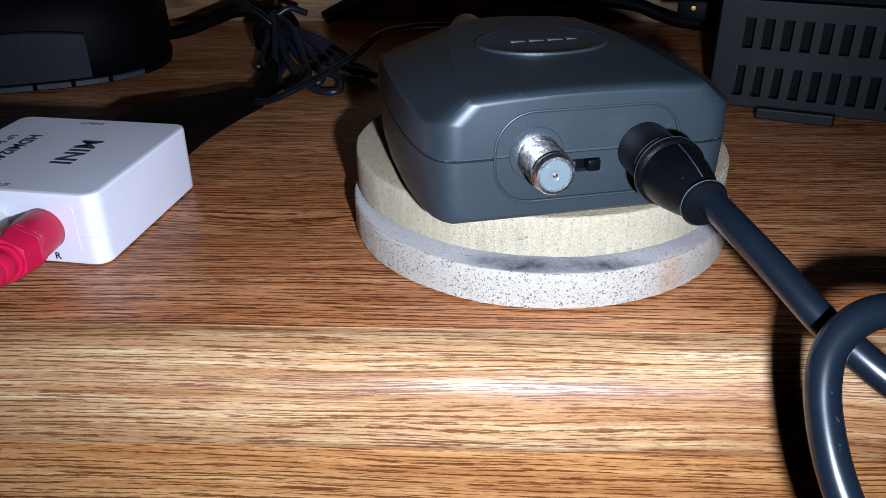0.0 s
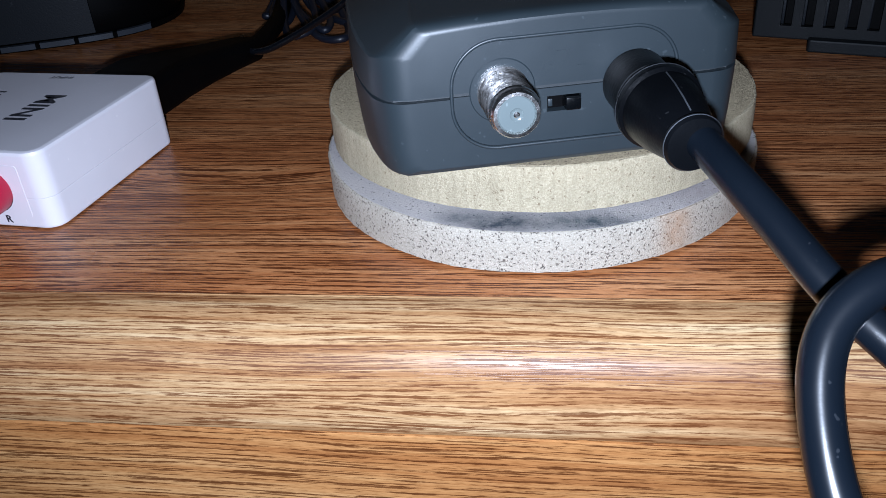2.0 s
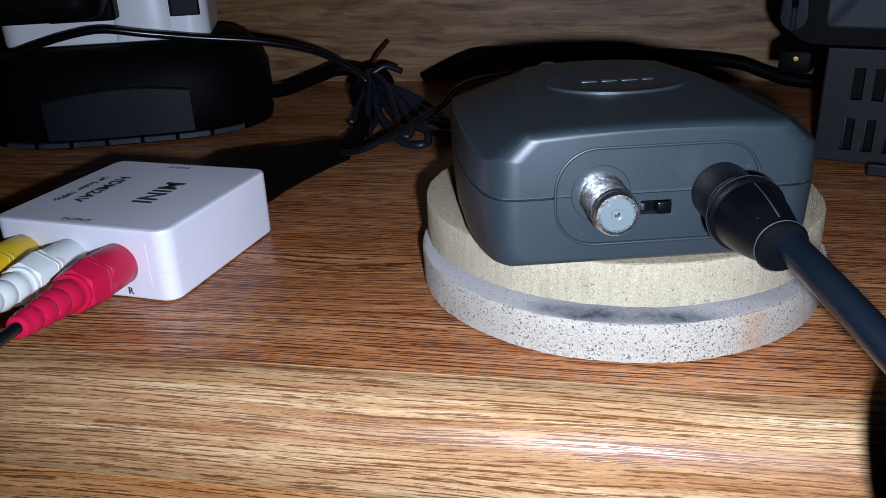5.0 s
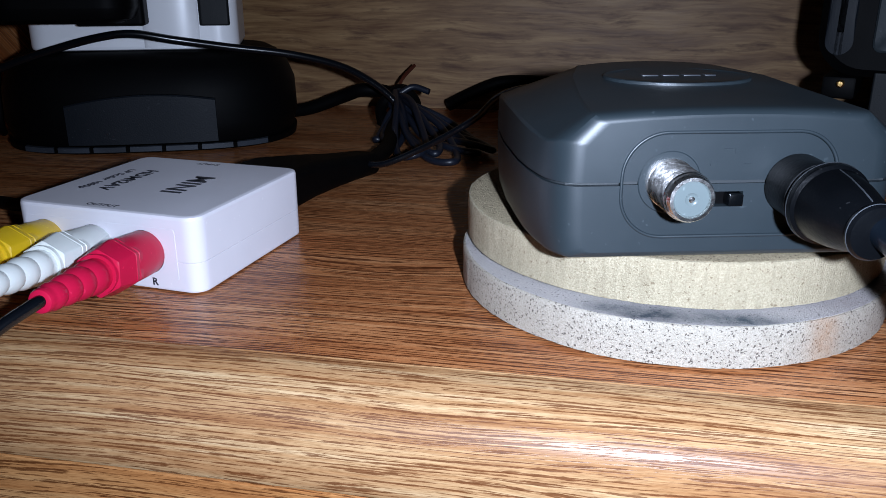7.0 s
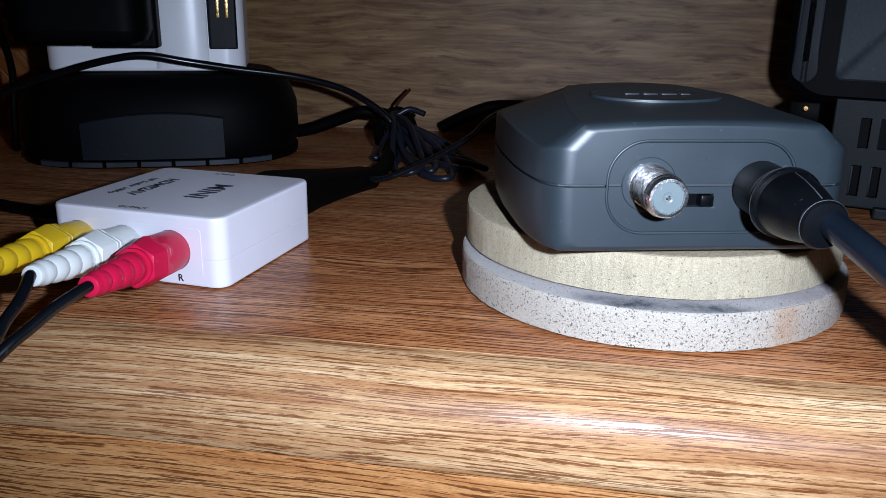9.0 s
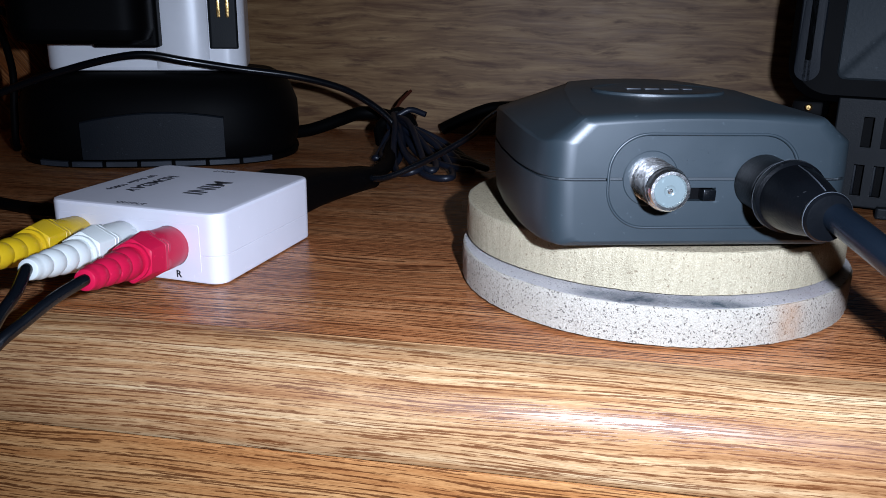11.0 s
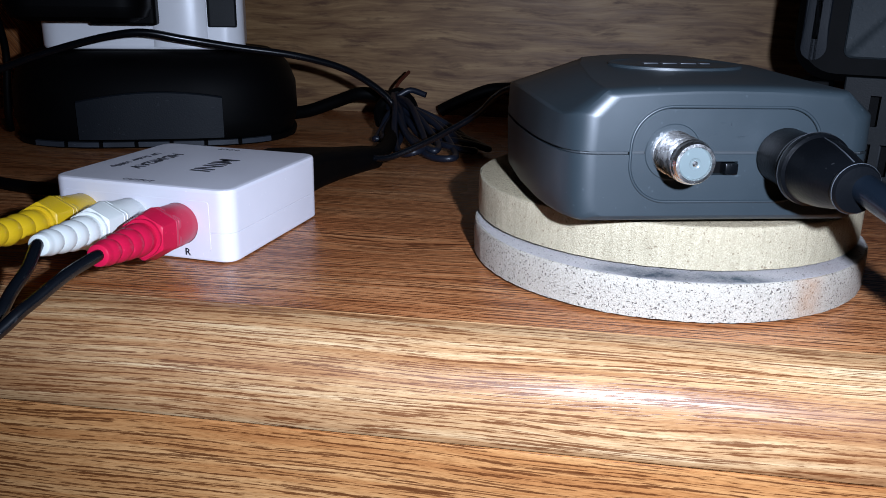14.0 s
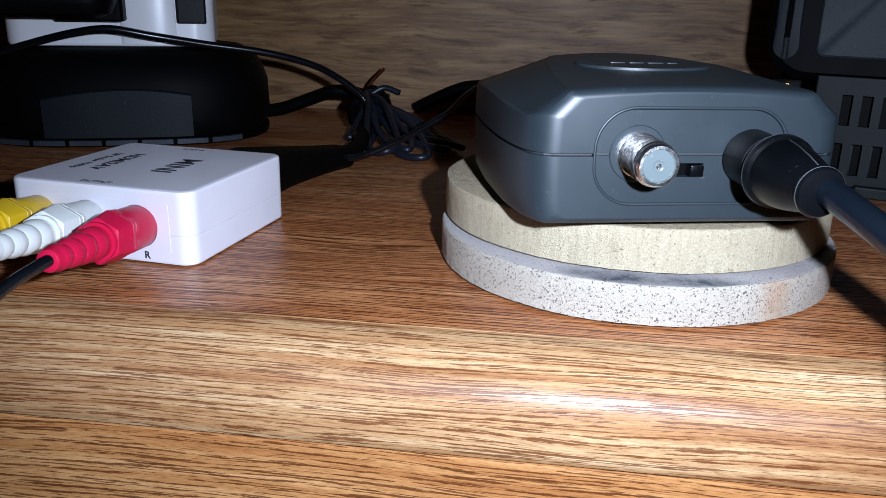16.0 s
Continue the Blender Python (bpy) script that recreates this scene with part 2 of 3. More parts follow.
GRANITE_TOP = stone("smudged_bluish_stone_face", (0.60, 0.56, 0.54), (0.40, 0.37, 0.36), (0.12, 0.11, 0.11), 0.22,
                    ((-0.0060, -0.0480, 0.0075, 0.0040, 1.0, (0.045, 0.058, 0.075)), (0.0110, -0.0475, 0.0105, 0.0036, 0.9, (0.06, 0.08, 0.095)), (-0.0150, -0.0455, 0.005, 0.0030, 0.7, (0.07, 0.09, 0.11)), (0.036, -0.034, 0.012, 0.009, 0.4, (0.25, 0.2, 0.2))))
SAND = stone("buff_sandstone", (0.60, 0.52, 0.365), (0.37, 0.305, 0.20), (0.25, 0.19, 0.12), 0.14, (), 0.9)
# the same sandstone a little darker, without ridges, for the upper face
SAND_TOP = stone("darker_sandstone_face", (0.60, 0.50, 0.33), (0.34, 0.27, 0.175), (0.16, 0.12, 0.08), 0.25)
PAINT = plastic("wall_paint", (0.32, 0.29, 0.25), 0.8, 300.0, 0.2, 0.1)
CARPET = plastic("brown_carpet", (0.10, 0.075, 0.055), 0.95, 600.0, 0.8, 0.3)


# ---- mesh tools (millimetres) ----
def part(name, bm, material, parent=None, label="", sharp=35.0):
    """Links a bmesh, in millimetres, as one mesh object under a thing or a part."""
    bmesh.ops.recalc_face_normals(bm, faces=bm.faces)
    bm.transform(Matrix.Scale(0.001, 4))
    me = bpy.data.meshes.new(name)
    bm.to_mesh(me)
    bm.free()
    for poly in me.polygons:
        poly.use_smooth = True
    me.set_sharp_from_angle(angle=radians(sharp))
    me.materials.append(material)
    ob = new(name, me)
    ob.parent = parent
    return tagged(ob, label)


def thing(name, m, label, category, group=""):
    ob = new(name)
    ob.empty_display_size = 0.01
    ob.matrix_world = m
    return tagged(ob, label, category, group)


def mm(x, y, z, rz=0.0):
    return pose(x / 1000, y / 1000, z / 1000, 0, 0, rz)


def loft(rings, caps=True, closed=True):
    """A skin over rings of equally many points."""
    bm = bmesh.new()
    vs = [[bm.verts.new(p) for p in ring] for ring in rings]
    n = len(vs[0])
    for a, b in zip(vs, vs[1:]):
        for i in range(n if closed else n - 1):
            j = (i + 1) % n
            bm.faces.new((a[i], a[j], b[j], b[i]))
    if caps:
        bm.faces.new(vs[0])
        bm.faces.new(vs[-1])
    return bm


def lathe(profile, seg=32, axis="y-"):
    """Turned body: (distance, radius) pairs along -y, or along z."""
    rings = []
    for d, r in profile:
        ring = []
        for k in range(seg):
            a = 2 * math.pi * k / seg
            c, s = r * math.cos(a), r * math.sin(a)
            ring.append((c, -d, s) if axis == "y-" else (c, s, d))
        rings.append(ring)
    return loft(rings)


def smooth_path(points, steps=10):
    """A Catmull-Rom line through the points."""
    pts = [Vector(p) for p in points]
    pts = [2 * pts[0] - pts[1], *pts, 2 * pts[-1] - pts[-2]]
    out = []
    for a, b, c, d in zip(pts, pts[1:], pts[2:], pts[3:]):
        for k in range(steps):
            t = k / steps
            out.append(0.5 * (2 * b + (c - a) * t + (2 * a - 5 * b + 4 * c - d) * t * t + (3 * b - a - 3 * c + d) * t ** 3))
    return out + [pts[-2]]


def tube(points, r, seg=12, steps=10):
    line = smooth_path(points, steps)
    side = None
    rings = []
    for i, p in enumerate(line):
        way = (line[min(i + 1, len(line) - 1)] - line[max(i - 1, 0)]).normalized()
        if side is None:
            side = way.cross(Vector((0.13, 0.21, 1))).normalized()
        side = (side - way * side.dot(way)).normalized()
        up = way.cross(side)
        rings.append([p + r * (math.cos(2 * math.pi * k / seg) * side + math.sin(2 * math.pi * k / seg) * up) for k in range(seg)])
    return loft(rings)


def round_rect(x0, x1, y0, y1, r, seg=6):
    out = []
    for cx, cy, a0 in ((x1 - r, y1 - r, 0), (x0 + r, y1 - r, 90), (x0 + r, y0 + r, 180), (x1 - r, y0 + r, 270)):
        hold = 0.2 * r
        for k in range(-1, seg + 2):
            a = radians(a0 + 90 * min(max(k, 0), seg) / seg)
            e = -hold if k < 0 else hold if k > seg else 0.0
            out.append((cx + r * math.cos(a) - e * math.sin(a), cy + r * math.sin(a) + e * math.cos(a)))
    return out


def slab(x0, x1, y0, y1, z0, z1, r=2.0, edge=0.6, seg=6, low=None, high=None):
    """An upright block with rounded upright corners and softened top and bottom edges."""
    rings = []
    a, b = edge if low is None else low, edge if high is None else high
    for z, i in ((z0, a + 0.3), (z0, a), (z0 + 0.3 * a, 0.3 * a), (z0 + a, 0), (z0 + a + 0.2, 0), (z1 - b - 0.2, 0), (z1 - b, 0), (z1 - 0.3 * b, 0.3 * b), (z1, b), (z1, b + 0.3)):
        rings.append([(x, y, z) for x, y in round_rect(x0 + i, x1 - i, y0 + i, y1 - i, max(r - i, 0.05), seg)])
    return loft(rings)


def plate(outline, y0, y1, edge=0.2):
    """A plate in the xz plane from y0 (front) to y1, of the given outline of (x, z)."""
    cx = sum(p[0] for p in outline) / len(outline)
    cz = sum(p[1] for p in outline) / len(outline)
    span = max(abs(p[0] - cx) for p in outline)
    k = 1 - edge / span
    front = [(cx + (x - cx) * k, y0, cz + (z - cz) * k) for x, z in outline]
    return loft([front, [(x, y0 + edge, z) for x, z in outline], [(x, y1, z) for x, z in outline]])


def box(x0, x1, y0, y1, z0, z1, bevel=0.0):
    bm = bmesh.new()
    bmesh.ops.create_cube(bm, size=1.0, matrix=Matrix.LocRotScale(((x0 + x1) / 2, (y0 + y1) / 2, (z0 + z1) / 2), None, (x1 - x0, y1 - y0, z1 - z0)))
    if bevel:
        bmesh.ops.bevel(bm, geom=bm.edges[:], offset=bevel, segments=2, profile=0.5, affect="EDGES")
    return bm


def join(*bms):
    out = bmesh.new()
    for b in bms:
        me = bpy.data.meshes.new("piece")
        b.to_mesh(me)
        b.free()
        out.from_mesh(me)
        bpy.data.meshes.remove(me)
    return out


def moved(bm, m):
    bm.transform(m)
    return bm


def carve(bm, *cutters):
    """The mesh with the cutters taken out of it."""
    def temp(b):
        bmesh.ops.recalc_face_normals(b, faces=b.faces)
        me = bpy.data.meshes.new("piece")
        b.to_mesh(me)
        b.free()
        return new("piece", me)
    ob, cuts = temp(bm), [temp(c) for c in cutters]
    for c in cuts:
        mod = ob.modifiers.new("cut", "BOOLEAN")
        mod.operation, mod.object, mod.solver = "DIFFERENCE", c, "EXACT"
    me = bpy.data.meshes.new_from_object(ob.evaluated_get(bpy.context.evaluated_depsgraph_get()))
    out = bmesh.new()
    out.from_mesh(me)
    for o in (ob, *cuts):
        old = o.data
        bpy.data.objects.remove(o)
        bpy.data.meshes.remove(old)
    bpy.data.meshes.remove(me)
    return out


def lettering(text, size, x, y, z, turn, width=None, bold=0.0):
    """Flat raised letters of the built-in font, centred at a place, in millimetres."""
    cu = bpy.data.curves.new("letters", "FONT")
    cu.space_character = 1.06
    cu.body, cu.size, cu.align_x, cu.align_y, cu.extrude, cu.offset = text, size, "CENTER", "CENTER", 0.05, bold
    ob = new("letters", cu)
    me = bpy.data.meshes.new_from_object(ob.evaluated_get(bpy.context.evaluated_depsgraph_get()))
    bm = bmesh.new()
    bm.from_mesh(me)
    bpy.data.objects.remove(ob)
    bpy.data.curves.remove(cu)
    bpy.data.meshes.remove(me)
    if width:
        xs = [v.co.x for v in bm.verts]
        bm.transform(Matrix.Diagonal((width / (max(xs) - min(xs)), 1, 1, 1)))
    return moved(bm, Matrix.Translation((x, y, z)) @ turn)


def turn_z(deg):
    return Matrix.Rotation(radians(deg), 4, "Z")


UPRIGHT = Matrix.Rotation(radians(90), 4, "X")

# ---- the room, dark beyond the flash ----
for name, args in (("wall_south", (-560, 660, -760, -720, -720, 640)), ("wall_north", (-560, 660, 480, 520, -720, 640)),
                   ("wall_west", (-600, -560, -760, 520, -720, 640)), ("wall_east", (660, 700, -760, 520, -720, 640))):
    tagged(part(name, box(*args), PAINT), "plain painted room wall in the dark", "wall", kind="structure")
tagged(part("ceiling", box(-600, 700, -760, 520, 640, 680), PAINT), "plain painted ceiling in the dark", "ceiling", kind="structure")
tagged(part("floor", box(-600, 700, -760, 520, -760, -720), CARPET), "brown carpet floor in the dark", "floor", kind="structure")

# ---- desk ----
desk = thing("desk", mm(0, 0, 0), "oak laminate desk with a rounded front edge and panelled back", "desk")
X0, X1, BACK, LIP, NOSE, DROP = -330.0, 520.0, 455.0, 142.0, 125.7, 20.6
top_profile = [(BACK, -25.0), (BACK, 0.0), (LIP + 0.35, 0.0), (LIP + 0.25, -0.10), (LIP + 0.25, -25.0)]
part("desktop", loft([[(x, y, z) for y, z in top_profile] for x in (X0, X1)]), OAK, desk, "oak laminate top with dense fine grain", 30)
nose = [(LIP + 0.2, -25.0), (LIP + 0.2, -0.05), (LIP + 0.12, 0.16), (LIP - 0.10, 0.17), (LIP - 0.30, 0.01)]
for k in range(1, 19):
    a = radians(90 * k / 18)
    nose.append((LIP - 0.30 - (LIP - 0.30 - NOSE) * math.sin(a), -DROP * (1 - math.cos(a))))
nose += [(NOSE + 0.25, -DROP - 0.5), (NOSE + 1.2, -DROP - 0.75), (NOSE + 3.0, -25.0)]
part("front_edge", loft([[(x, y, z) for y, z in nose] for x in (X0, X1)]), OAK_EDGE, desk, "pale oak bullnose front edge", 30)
part("apron", slab(X0, X1, NOSE + 0.3, NOSE + 18.0, -160.0, -DROP - 1.05, 0.8, 0.3, 3), OAK_FRONT, desk, "plain oak front rail")
part("back_panel", slab(X0, X1, BACK, BACK + 16.0, -700.0, 420.0, 0.5, 0.3, 2), PANEL, desk, "greyish streaked wood panelling")
part("side_panel", slab(X0 - 18.0, X0, 135.0, BACK + 16.0, -700.0, 420.0, 0.8, 0.4, 3), OAK_SIDE, desk, "reddish oak side panel")
part("leg_panel", slab(X1, X1 + 18.0, 135.0, BACK + 16.0, -720.0, 420.0, 0.8, 0.4, 3), OAK_SIDE, desk)
part("leg_panel", slab(X0 - 18.0, X0, 135.0, BACK + 16.0, -720.0, -700.5, 0.8, 0.4, 3), OAK_SIDE, desk)


# ---- coasters ----
def coaster(name, x, y, z, r, h, side, top, label, face_label, seed):
    """A cut stone disc with a rough sawn rim and its flat upper face."""
    ob = thing(name, mm(x, y, z), label, "coaster", "stacked coasters")
    rnd = random.Random(seed)
    ph = [rnd.uniform(0, 6.28) for _ in range(6)]
    count = 220
    jag = [0.10 * math.sin(6.283 * 3 * k / count + ph[0]) + 0.07 * math.sin(6.283 * 11 * k / count + ph[1]) + rnd.uniform(-0.07, 0.07) for k in range(count)]

    def ring(zz, inset, rough):
        out = []
        for k in range(count):
            a = 2 * math.pi * k / count
            q = r - inset + jag[k] + rnd.uniform(-rough, rough)
            out.append((q * math.cos(a), q * math.sin(a), zz + rnd.uniform(-rough, rough) * (0 < zz < h)))
        return out
    rim = ring(h - 0.05, 0.42, 0.05)
    part("rim", loft([ring(0, 2.4, 0), ring(0.45, 2.1, 0.04), ring(0.80, 0.08, 0.07), ring(h * 0.35, 0, 0.08), ring(h * 0.65, 0, 0.08), ring(h - 0.55, 0.04, 0.07), ring(h - 0.2, 0.18, 0.06), rim]), side, ob, "rough sawn rim")
    part("top_face", loft([[(px * 0.998, py * 0.998, h - 0.35) for px, py, pz in rim], [(px * 0.997, py * 0.997, h - 0.02) for px, py, pz in rim], [(px * 0.992, py * 0.992, h) for px, py, pz in rim]]), top, ob, face_label)
    return ob


coaster("stone_coaster", 27.8, 201.9, 0.0, 52.0, 10.0, GRANITE, GRANITE_TOP, "round pale speckled stone coaster with dark smudges on the desk", "bluish pale face with dark smudges", 3)
coaster("sandstone_coaster", 27.9, 208.6, 10.0, 51.8, 11.0, SAND, SAND_TOP, "round buff sandstone coaster stacked on a speckled one", "slightly darker buff face", 5)

# ---- modulator ----
TOP = 21.0
mod = thing("rf_modulator", mm(34.0, 154.6, TOP + 0.5, 14.3), "slate-grey plastic signal modulator box standing on two coasters", "modulator")
# depth, half width, top half width, height of the shoulder, height
SECTIONS = [(0.0, 28.0, 23.6, 24.0, 28.0), (0.15, 29.4, 24.8, 24.3, 28.6), (0.55, 30.7, 25.8, 24.6, 29.1), (1.25, 31.9, 26.4, 24.8, 29.5), (2.3, 33.0, 26.6, 24.8, 29.7), (3.8, 34.0, 26.6, 24.6, 29.8), (5.6, 34.8, 26.5, 24.3, 29.85),
            (8.0, 35.4, 26.4, 24.4, 29.9), (13.0, 36.4, 26.0, 24.8, 30.1), (21.0, 37.3, 25.2, 25.4, 30.5), (40.0, 37.8, 22.6, 26.0, 31.7), (58.0, 37.0, 17.5, 25.0, 32.0), (72.0, 34.4, 13.0, 21.5, 29.2), (80.0, 30.0, 9.0, 18.6, 24.0), (83.0, 25.0, 6.0, 17.0, 19.5)]
SEAM = 16.6


def upper_ring(v, hw, tw, hs, h):
    half = [(hw, SEAM + 0.34), (hw, SEAM + 1.5), (hw - 0.1, (SEAM + hs) / 2), (hw - 0.25, hs - 0.4), (hw - 0.7, hs + 0.25)]
    half += [(tw + 0.55, h - 0.5), (tw - 0.2, h + 0.05), (tw * 0.66, h + 0.65), (tw * 0.33, h + 0.95)]
    return [(x, v, z) for x, z in half] + [(0, v, h + 1.05)] + [(-x, v, z) for x, z in reversed(half)]


def lower_ring(v, hw, tw, hs, h):
    lift = 1.7 + max(0.0, 1.3 - 1.6 * v)
    half = [(hw - 2.2, lift), (hw - 1.4, 0.3 + lift), (hw - 0.8, 1.2 + lift), (hw - 0.35, 7.0), (hw, SEAM - 1.5), (hw, SEAM - 0.34)]
    return [(x, v, z) for x, z in half] + [(-x, v, z) for x, z in reversed(half)]


recess = round_rect(-20.8, 21.0, 6.0, 26.4, 8.5, 8)
slot = [(-3.1, 11.7), (3.3, 11.7), (3.3, 14.7), (-3.1, 14.7)]


def recess_cut(depth, outline):
    return loft([[(x, -3.0, z) for x, z in outline], [(x, depth, z) for x, z in outline]])


shell = part("upper_shell", carve(loft([upper_ring(*s) for s in SECTIONS]), recess_cut(0.75, recess)), GREY, mod, "", 24)
shell.modifiers.new("even_shading", "WEIGHTED_NORMAL").keep_sharp = True
shell = part("lower_shell", carve(loft([lower_ring(*s) for s in SECTIONS]), recess_cut(0.75, recess), recess_cut(3.2, slot)), GREY, mod, "", 28)
shell.modifiers.new("even_shading", "WEIGHTED_NORMAL").keep_sharp = True
part("seam_gasket", loft([[(-s[1] + 0.7, s[0] + (0.35 if s[0] < 80 else -0.35) + (0.8 if s[0] < 1 else 0), SEAM - 0.3), (s[1] - 0.7, s[0] + (0.35 if s[0] < 80 else -0.35) + (0.8 if s[0] < 1 else 0), SEAM - 0.3),
                           (s[1] - 0.7, s[0] + (0.35 if s[0] < 80 else -0.35) + (0.8 if s[0] < 1 else 0), SEAM + 0.3), (-s[1] + 0.7, s[0] + (0.35 if s[0] < 80 else -0.35) + (0.8 if s[0] < 1 else 0), SEAM + 0.3)] for s in SECTIONS]), GREY_DARK, mod, "dark joint between the shells")
part("recess_rim", tube([(x, 0.12, z) for x, z in recess + recess[:1]], 0.36, 8, 2), GREY, mod, "thin raised line around the socket field", 60)
for fx in (-24, 24):
    for fy in (12, 62):
        part("rubber_foot", moved(lathe([(-0.5, 3.6), (0.2, 4.0), (2.2, 4.0)], 20, "z"), Matrix.Translation((fx, fy, 0))), BLACK, mod)
# oval badge on the lid
oval = [(16.6 * math.cos(2 * math.pi * k / 48), 34.5 + 11.5 * math.sin(2 * math.pi * k / 48)) for k in range(48)]


def oval_ring(k, z):
    return [(x * k, 34.5 + (y - 34.5) * k, z + 0.02 * (y - 34.5)) for x, y in oval]


badge = part("badge", loft([oval_ring(1.0, 31.2), oval_ring(1.0, 32.40), oval_ring(0.975, 32.55), oval_ring(0.95, 32.42), oval_ring(0.94, 32.36), oval_ring(0.5, 32.5)]), GREY, mod, "oval raised rim for a worn maker's mark")
for k, w in ((-6.3, 3.6), (-1.6, 3.6), (3.2, 3.8), (7.4, 2.4)):
    part("emblem_bar", box(k - w / 2, k + w / 2, 33.4, 36.2, 32.3, 32.68, 0.12), MARK, badge)
# slide switch
switch = part("slide_switch", box(-3.0, 3.2, 2.4, 3.15, 11.8, 14.6), BLACK_MATT, mod, "small black slide switch in its slot")
part("switch_knob", box(0.2, 3.0, -0.5, 2.6, 12.0, 14.4, 0.2), BLACK, switch)
part("switch_contact", box(-2.6, -1.8, 2.0, 2.6, 12.2, 13.6, 0.1), GREY, switch)
# embossed marks over the switch
for k, (ux, uz, w, h) in enumerate(((-0.6, 23.0, 1.6, 0.16), (0.9, 22.6, 0.2, 0.9), (-3.6, 20.2, 0.2, 0.9), (3.3, 20.0, 1.5, 0.2), (-2.2, 20.6, 1.0, 0.16))):
    part("embossed_mark", box(ux - w / 2, ux + w / 2, 0.66, 0.9, uz - h / 2, uz + h / 2), GREY, mod)
# threaded aerial socket
thread = [(-0.9, 4.75), (0.4, 4.75), (0.6, 4.4)]
for k in range(22):
    thread += [(0.8 + 0.42 * k, 4.3), (1.01 + 0.42 * k, 4.62)]
thread += [(10.2, 4.5), (10.5, 4.2), (10.9, 4.4), (11.3, 4.3), (11.75, 4.0), (11.8, 3.4), (11.1, 3.35)]
socket_at = Matrix.Translation((-11.4, 0, 16.7))
sock = part("aerial_socket", moved(lathe(thread, 48), socket_at), NICKEL, mod, "nickel-plated threaded coaxial socket", 20)
part("insulator", moved(lathe([(10.6, 3.37), (11.2, 3.35), (11.45, 3.1), (11.5, 1.2), (11.35, 1.0), (11.3, 0.3)], 36), socket_at), INSULATOR, sock, "milky plastic insulator")
part("centre_contact", moved(lathe([(11.2, 0.55), (11.6, 0.55), (11.8, 0.3)], 16), socket_at), NICKEL, sock)
part("socket_flange", moved(lathe([(-0.9, 6.0), (-0.7, 6.1), (-0.55, 5.9)], 40), socket_at), GREY, mod)
# connector at the rear
part("rear_jack", moved(lathe([(-100.0, 3.0), (-96.0, 5.4), (-84.0, 6.0), (-80.0, 6.0)], 24), Matrix.Translation((-4.0, 0, 21.0))), BLACK, mod, "black plug in the rear socket")

# ---- coaxial cable with its plug ----
coax = thing("coaxial_cable", mm(34.0, 154.6, TOP + 0.5, 14.3), "thick black coaxial cable looped before the desk, plugged into the modulator", "cable")
to_local = (mm(34.0, 154.6, TOP + 0.5, 14.3)).inverted()


def local(points):
    return [1000 * (to_local @ (Vector(p) / 1000)) for p in points]


plug_at = Matrix.Translation((13.0, 0, 16.2)) @ Matrix.Rotation(radians(2.0), 4, "X")
plug = part("plug", moved(lathe([(-0.6, 5.6), (0.2, 6.0), (7.6, 6.0), (8.8, 5.9), (9.1, 6.5), (9.8, 6.6), (10.2, 6.1), (10.8, 6.0), (11.2, 7.2), (12.0, 7.5), (13.4, 7.4), (13.9, 6.8), (18.0, 6.3), (22.0, 5.4), (25.0, 4.5),
                                 (26.2, 4.2), (26.5, 4.7), (27.3, 4.8), (28.0, 4.4), (28.2, 3.2)], 40), plug_at), PLUG_RUBBER, coax, "black moulded plug with a collar", 30)
part("mould_line", moved(loft([[(-0.16, -d, r - 0.5), (-0.1, -d, r + 0.12), (0.1, -d, r + 0.12), (0.16, -d, r - 0.5)] for d, r in ((14.2, 6.72), (18.0, 6.3), (22.0, 5.4), (25.0, 4.5))]), plug_at), WORN, plug, "pale moulding seam")
for d, r, thick in ((9.5, 6.52, 0.13), (12.0, 7.42, 0.16), (27.2, 4.72, 0.16)):
    ring = [(r * math.cos(2 * math.pi * k / 36), -d, r * math.sin(2 * math.pi * k / 36)) for k in range(37)]
    part("worn_edge", moved(tube(ring, thick, 8, 1), plug_at), WORN, plug, "scuffed pale edge", 60)
CABLE = [(54.6, 131.5, 37.0), (58.0, 124.0, 34.8), (62.5, 116.0, 31.5), (68.6, 106.5, 26.5), (74.0, 100.0, 23.0), (79.5, 95.0, 20.0), (88.0, 87.0, 15.5), (94.0, 76.0, 9.0), (92.0, 66.0, 1.5), (82.0, 62.0, -2.5),
         (71.0, 68.0, 2.5), (65.0, 79.5, 12.0), (63.3, 89.0, 21.0), (64.8, 95.0, 28.0), (70.0, 98.5, 32.3), (77.5, 100.5, 33.0), (90.0, 104.5, 30.0), (110.0, 115.0, 20.0), (135.0, 140.0, 8.0), (160.0, 165.0, 3.6), (210.0, 190.0, 3.4), (300.0, 200.0, 3.4)]
part("cable", tube(local(CABLE), 2.75, 20, 14), COAX, coax, "glossy black cable jacket", 60)

# ---- small white converter ----
BOXM = mm(-85.6, 168.0, 0.0, -7.2)
conv = thing("video_converter", BOXM, "small white plastic video converter box lying on the desk", "converter")
W, D, H, SPLIT = 53.5, 53.5, 20.0, 8.2
part("lower_shell", slab(-W, 1.2, 0, D + 0.6, 0.3, SPLIT - 0.02, 4.0, 0.5, 8, None, 0.07), WHITE, conv)
part("upper_shell", slab(-W, 1.2, 0, D + 0.6, SPLIT + 0.02, H, 4.0, 0.9, 8, 0.07), WHITE, conv)
for fx in (-W + 7, -7):
    for fy in (7, D - 7):
        part("foot", moved(lathe([(0, 2.6), (0.35, 2.8)], 16, "z"), Matrix.Translation((fx, fy, 0))), WHITE, conv)
